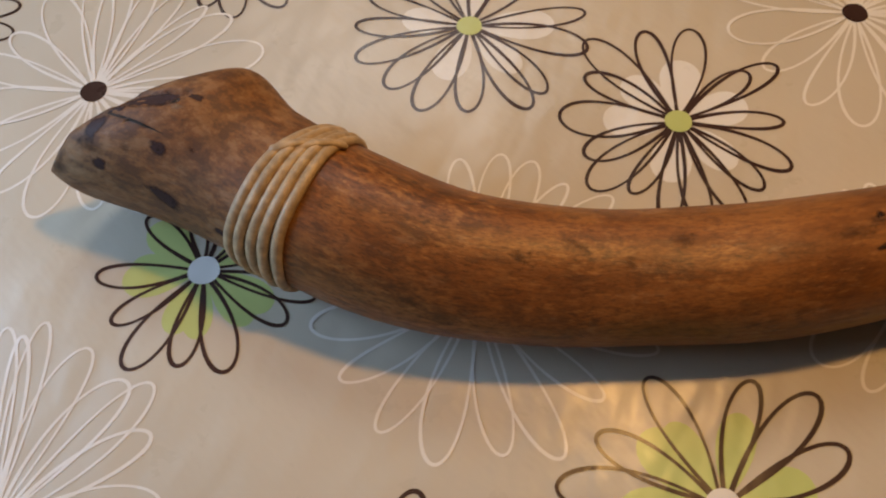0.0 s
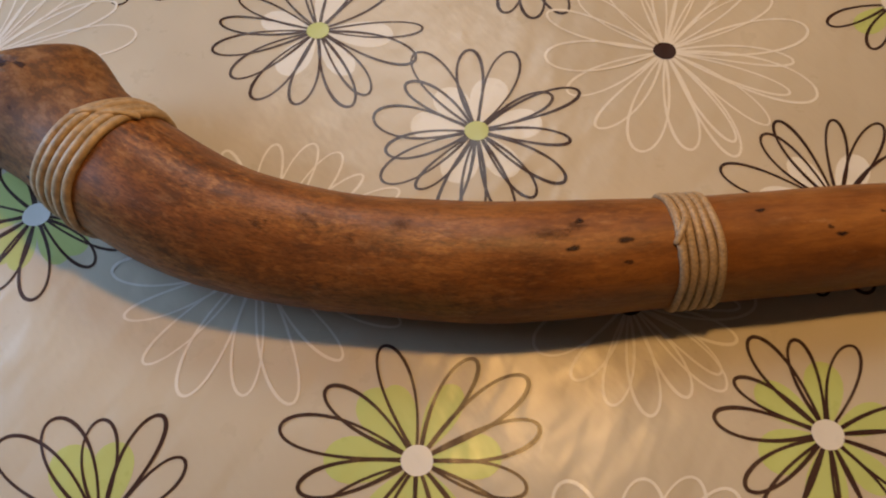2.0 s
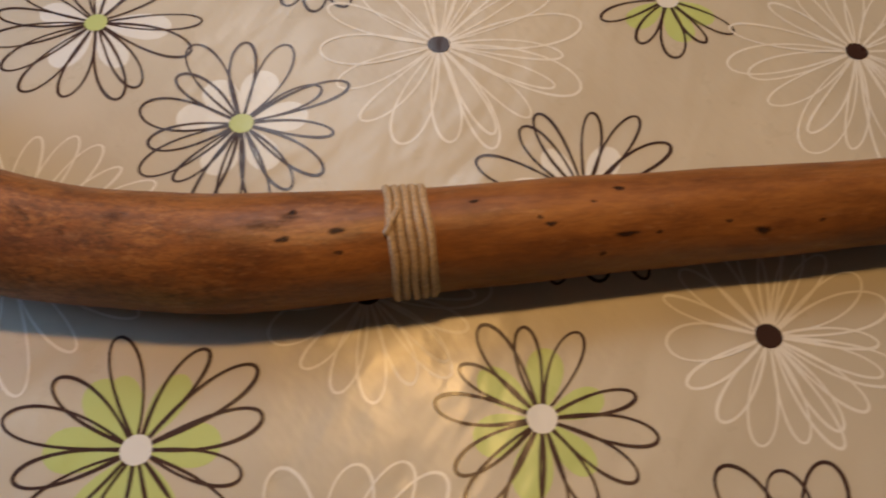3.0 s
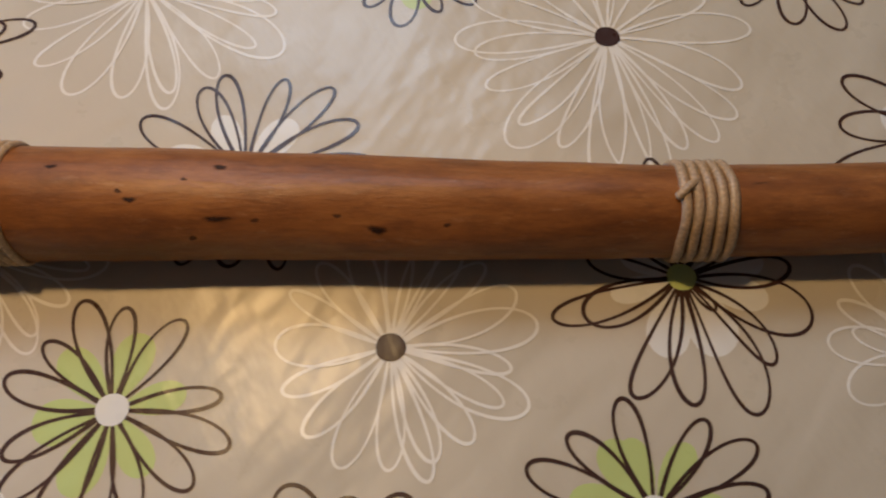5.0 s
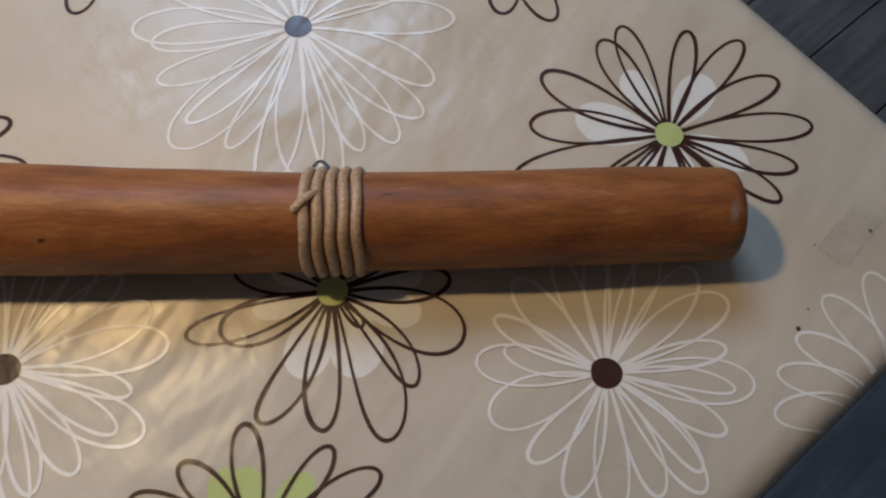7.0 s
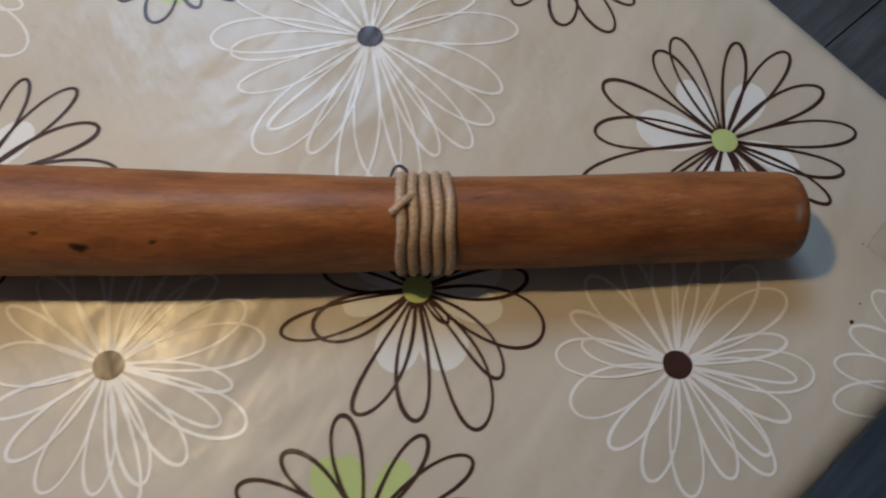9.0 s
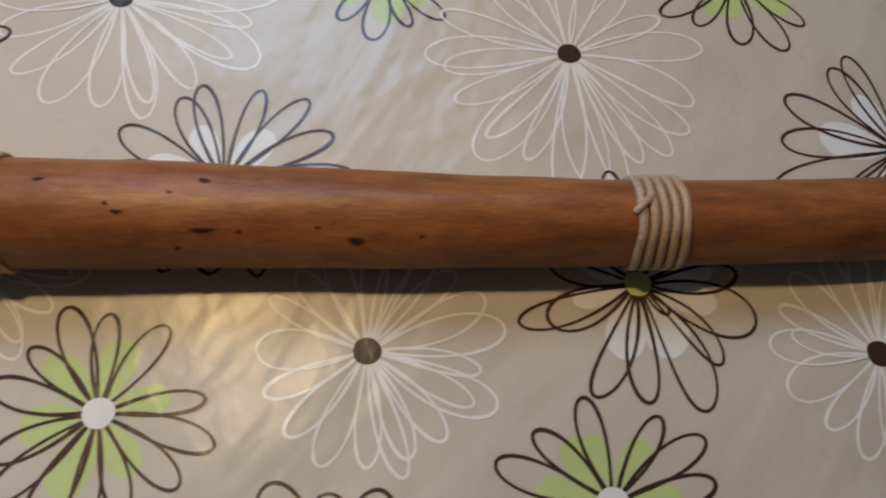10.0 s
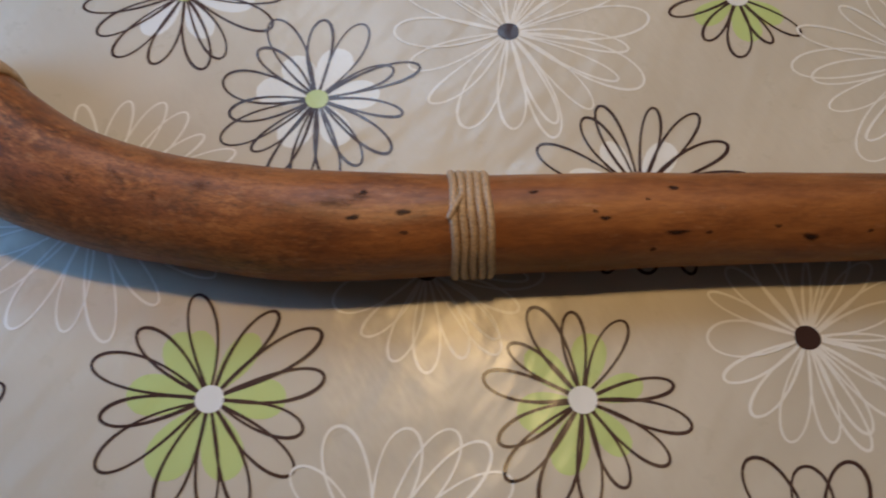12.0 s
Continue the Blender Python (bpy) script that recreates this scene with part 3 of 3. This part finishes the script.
def cane_ring(name, u, skew, cane, lift, parent, material, pinch=0.0):
    """One turn of cane round the pipe; skew: how far its far side runs ahead; pinch: how far it is drawn to its neighbours there."""
    path = []
    for j in range(64):
        q = 2 * math.pi * j / 64
        path.append(surface(u + skew * math.cos(q) - pinch * (1 + math.cos(q)) / 2 + 0.0005 * math.sin(5 * q + u * 90), q, cane * (0.5 if u < 0.3 else 0.3) + lift))
    verts, faces = [], []
    for j, p in enumerate(path):
        t = (path[(j + 1) % 64] - path[j - 1]).normalized()
        c, d = spine_at(u)
        axis = Vector((d[0], d[1], 0))
        out = t.cross(axis).normalized()
        side = out.cross(t)
        for k in range(10):
            a = 2 * math.pi * k / 10
            rr = cane * (1 + 0.05 * noise.noise((j * 0.35, k, u * 40)))
            verts.append(tuple(p + out * math.cos(a) * rr * 0.85 + side * math.sin(a) * rr))
    for j in range(64):
        for k in range(10):
            faces.append((j * 10 + k, j * 10 + (k + 1) % 10, ((j + 1) % 64) * 10 + (k + 1) % 10, ((j + 1) % 64) * 10 + k))
    return mesh_object(name, verts, faces, material, parent)


def cane_end(u0, q0, u1, q1, cane, parent, material):
    """A short tail of cane laid slantwise over the turns."""
    verts, faces, count = [], [], 18
    for j in range(count + 1):
        f = j / count
        u, q = u0 + (u1 - u0) * f, radians(q0 + (q1 - q0) * f)
        centre = surface(u, q, cane * (0.7 + 0.8 * math.sin(math.pi * f)))
        ahead = surface(u + (u1 - u0) * 0.02, q + radians(q1 - q0) * 0.02, cane)
        t = (ahead - surface(u, q, cane)).normalized()
        c, d = spine_at(u)
        out = (centre - Vector((c[0], c[1], TABLE_Z + c[2]))).normalized()
        side = out.cross(t)
        w = cane * (0.95 if 0 < j < count else 0.35)
        for k in range(8):
            a = 2 * math.pi * k / 8
            verts.append(tuple(centre + out * math.cos(a) * w * 0.7 + side * math.sin(a) * w))
    for j in range(count):
        for k in range(8):
            m = (k + 1) % 8
            faces.append((j * 8 + k, j * 8 + m, j * 8 + 8 + m, j * 8 + 8 + k))
    return mesh_object("cane_tail", verts, faces, material, parent)


for u0, step, turns, skew, cane, pinch, tail in (
        (0.101, 0.0070, 5, 0.003, 0.0036, 0.45, (0.101, 92, 0.120, 66)),
        (0.5065, 0.0064, 5, -0.001, 0.0030, 0.12, (0.503, 112, 0.514, 84)),
        (0.9475, 0.0076, 5, 0.0, 0.0033, 0.06, (0.9415, 104, 0.9560, 82))):
    band = new("cane_binding")
    band.parent = didgeridoo
    band["label"] = "pale rattan cane wound five turns"
    for k in range(turns):
        cane_ring("cane_turn", u0 + step * k, skew, cane, 0.0004 * math.sin(3.1 * k + u0 * 50), band, CANE if u0 < 0.3 else OLD_CANE, pinch * step * (k - 2))
    cane_end(*tail, cane * 0.85, band, CANE if u0 < 0.3 else OLD_CANE)
    if u0 < 0.3:
        cane_end(0.111, 82, 0.131, 54, cane * 0.85, band, CANE)


# ---- knots, stains and the crack ----


def skin_mark(name, u0, q0, length, width, turn, material, parent, lift=0.00025, seed=0):
    """A dark mark that follows the pipe's skin: place along and round (degrees), size in millimetres, slant in degrees."""
    rng = random.Random(seed)
    r = spine_at(u0)[0][2]
    ca, sa = math.cos(radians(turn)), math.sin(radians(turn))
    steps, verts, faces = 26, [], []
    ph = [rng.uniform(0, 6.28) for _ in range(4)]
    for ring, f in enumerate((0.0, 0.45, 0.8, 1.0)):
        for i in range(steps if ring else 1):
            a = 2 * math.pi * i / steps
            wob = 1 + 0.13 * math.sin(2 * a + ph[0]) + 0.12 * math.sin(3 * a + ph[1]) + 0.04 * math.sin(5 * a + ph[2]) + 0.02 * math.sin(8 * a + ph[3])
            x, y = f * wob * math.cos(a) * length / 2000, f * wob * math.sin(a) * width / 2000
            u, s = u0 + x * ca - y * sa, x * sa + y * ca
            verts.append(pipe_point(max(u, 0.0005), radians(q0) + s / r, lift))
    for i in range(steps):
        j = (i + 1) % steps
        faces.append((0, 1 + i, 1 + j))
        for k in (0, 1):
            faces.append((1 + k * steps + i, 1 + (k + 1) * steps + i, 1 + (k + 1) * steps + j, 1 + k * steps + j))
    ob = mesh_object(name, verts, faces, material, parent)
    fade = ob.data.attributes.new("fade", "FLOAT", "POINT")
    fade.data.foreach_set("value", [1.0] + [1 - f for f in (0.45, 0.8, 1.0) for _ in range(steps)])
    return ob


def pipe_point(u, q, out):
    """The skin with the bell's oblique cut."""
    return tuple(oblique(surface(u, q, out), u))


# rows: along, degrees round, length, width, slant
BELL_MARKS = [
    (0.0480, 126, 12.0, 7.0, 12), (0.0593, 159, 17.0, 10.5, 20), (0.0240, 152, 10.0, 8.0, 20), (0.0085, 128, 9.0, 22.0, -28),
    (0.0915, 165, 9.0, 6.0, 20), (0.0150, 101, 38.0, 13.0, -17), (0.0385, 88, 13.0, 4.0, -10), (0.0060, 113, 8.0, 8.0, 0),
]
FAINT_MARKS = [
    (0.0339, 135, 7.0, 6.0, 0), (0.0627, 117, 7.0, 3.5, 0), (0.2394, 105, 15.0, 7.0, 25), (0.2996, 105, 8.0, 9.0, 0), (0.0080, 140, 6.0, 7.0, 0),
    (0.4250, 93, 30.0, 13.0, 5), (0.4420, 84, 20.0, 10.0, 0), (0.3300, 86, 18.0, 12.0, 0), (0.2700, 92, 20.0, 8.0, 15), (0.2450, 101, 7.0, 5.0, -30), (0.0700, 172, 6.0, 4.0, 0), (0.0030, 168, 9.0, 30.0, 0), (0.0150, 142, 22.0, 10.0, 10),
]
KNOTS = [
    (0.4380, 108, 6.5, 2.5, 0),
    (0.4722, 103, 7.2, 2.9, 0),
    (0.4450, 79, 4.6, 2.5, 0),
    (0.4722, 124, 4.2, 1.7, 0),
    (0.5636, 81, 4.6, 2.1, 0),
    (0.6128, 114, 4.9, 2.1, 0),
    (0.6640, 75, 6.1, 2.5, 0),
    (0.6640, 132, 10.3, 2.5, 0),
    (0.6480, 154, 3.4, 2.1, 0),
    (0.7605, 142, 7.6, 3.8, 0),
    (0.8027, 135, 3.0, 1.7, 0),
    (0.7364, 127, 3.4, 1.7, 0),
    (0.6060, 106, 3.2, 1.6, 0),
    (0.6870, 133, 4.0, 1.5, 0),
    (0.6440, 92, 3.0, 1.2, 0),
]
for k, row in enumerate(BELL_MARKS):
    skin_mark("dark_stain", row[0], row[1], row[2] * 1.15, row[3] * 1.15, row[4], BELL_STAIN, didgeridoo, seed=k)
for k, row in enumerate(FAINT_MARKS):
    skin_mark("faint_stain", *row, FAINT_STAIN, didgeridoo, seed=20 + k)
for k, row in enumerate(KNOTS):
    u, q, length, width, slant = row
    skin_mark("knot_stain", u, q, length * 1.8, width * 2.1, slant, KNOT_STAIN, didgeridoo, 0.00018, 40 + k)
    if length > 4.5:
        skin_mark("knot", u, q, length * 1.1, width * 1.1, slant, KNOT_CORE, didgeridoo, 0.0003, 40 + k)
# the shade inside the split and the hollow is laid on as flat marks
skin_mark("crack", 0.0225, 117, 46, 1.5, 0, GAP_DARK, didgeridoo, 0.0003, 77)
skin_mark("hollow", 0.0305, 96, 5, 6, 0, GAP_DARK, didgeridoo, 0.0003, 79)
skin_mark("splinter", 0.0365, 99, 9, 6, -10, WORN, didgeridoo, 0.0003, 80)
skin_mark("worn_patch", LONG - 0.0075, 112, 9, 20, 0, WORN, didgeridoo, 0.0003, 81)
skin_mark("worn_patch", LONG - 0.005, 150, 6, 14, 0, WORN, didgeridoo, 0.0003, 82)
skin_mark("crack", 0.996, 84, 24, 1.6, -10, FAINT_STAIN, didgeridoo, 0.0003, 78)


# ---- floor boards, laid parallel to the table ----
def floor_board(a, b, along, across):
    """One board with eased edges, trimmed where it meets the walls."""
    bm = bmesh.new()
    bmesh.ops.create_cube(bm, size=1.0)
    for v in bm.verts:
        v.co = Vector((a + (v.co.x + 0.5) * along, b + (v.co.y + 0.5) * across, -0.014 + (v.co.z + 0.5) * 0.014))
    bmesh.ops.bevel(bm, geom=[e for e in bm.edges if e.verts[0].co.z > -0.001 and e.verts[1].co.z > -0.001], offset=0.0012, segments=1, affect="EDGES")
    bm.transform(BOARDS)
    for co, no in (((X0, 0, 0), (-1, 0, 0)), ((X1, 0, 0), (1, 0, 0)), ((0, Y0, 0), (0, -1, 0)), ((0, Y1, 0), (0, 1, 0))):
        bmesh.ops.bisect_plane(bm, geom=bm.verts[:] + bm.edges[:] + bm.faces[:], plane_co=co, plane_no=no, clear_outer=True)
    if bm.faces:
        me = bpy.data.meshes.new("floor_board")
        bm.to_mesh(me)
        me.materials.append(FLOORWOOD)
        new("floor_board", me).parent = floor
    bm.free()


BOARDS = pose(0.85, 0.4, 0, 0, 0, 41)
for row in range(-18, 18):
    for k in range(-4, 4):
        floor_board(k * 1.3 + (row * 0.47) % 1.3, row * 0.155, 1.297, 0.152)


# ---- crumbs on the cloth ----
for cx, cy, size in ((1.028, 0.209, 1.5), (1.086, 0.277, 1.3), (1.0365, 0.222, 0.7), (1.0475, 0.266, 0.7)):
    rng = random.Random(int(cx * 1000))
    bm = bmesh.new()
    bmesh.ops.create_icosphere(bm, subdivisions=2, radius=size / 1000)
    for v in bm.verts:
        v.co *= 1 + 0.5 * noise.noise(v.co * 900 + Vector((cx * 50, 0, 0)))
        v.co.z = max(v.co.z * 0.45, -0.2 * size / 1000) + 0.2 * size / 1000
    me = bpy.data.meshes.new("crumb")
    bm.to_mesh(me)
    bm.free()
    me.materials.append(STAIN)
    crumb = tagged(new("crumb", me), "tiny dark crumb lying on the oilcloth", "crumb", "crumbs on the cloth")
    crumb.matrix_world = pose(cx, cy, TABLE_Z, 0, 0, rng.uniform(0, 360))


# ---- old sticky tape by the corner ----
def tape():
    """A short strip of clear tape, slightly domed, with grime along its edges."""
    top = tagged(new("sticky_tape"), "short strip of clear sticky tape with grimy edges on the oilcloth", "sticky tape")
    long, wide, nx, ny = 0.046, 0.021, 16, 8
    verts = []
    for i in range(nx + 1):
        for j in range(ny + 1):
            x, y = (i / nx - 0.5) * long, (j / ny - 0.5) * wide
            rise = 0.0005 * math.cos(math.pi * (j / ny - 0.5)) * (1 + noise.noise((x * 160, y * 160, 3.0)))
            verts.append((x + 0.0012 * noise.noise((y * 300, i // nx, 1.0)), y, 0.00085 + rise))
    faces = [(i * (ny + 1) + j, (i + 1) * (ny + 1) + j, (i + 1) * (ny + 1) + j + 1, i * (ny + 1) + j + 1) for i in range(nx) for j in range(ny)]
    mesh_object("film", verts, faces, TAPE, top)
    for name, x0, y0, x1, y1 in (("grime", -0.5, -0.5, 0.5, -0.5), ("grime", -0.5, 0.5, 0.2, 0.5), ("grime", -0.5, -0.5, -0.5, 0.5)):
        v, f, n = [], [], 24
        dx, dy = (x1 - x0) * long, (y1 - y0) * wide
        d = math.hypot(dx, dy)
        for i in range(n + 1):
            w = 0.0004 * (0.25 + 1.2 * abs(noise.noise((i * 0.37, x0 * 9, y0 * 7))))
            cx, cy = x0 * long + dx * i / n, y0 * wide + dy * i / n + 0.0005 * noise.noise((i * 0.3, y0, 5.0))
            v += [(cx - dy / d * w, cy + dx / d * w, 0.0011), (cx + dy / d * w, cy - dx / d * w, 0.0011)]
        f = [(2 * i, 2 * i + 1, 2 * i + 3, 2 * i + 2) for i in range(n)]
        mesh_object(name, v, f, GRIME, top)
    top.matrix_world = pose(1.0720, 0.2740, TABLE_Z, 0, 0, 49)


tape()
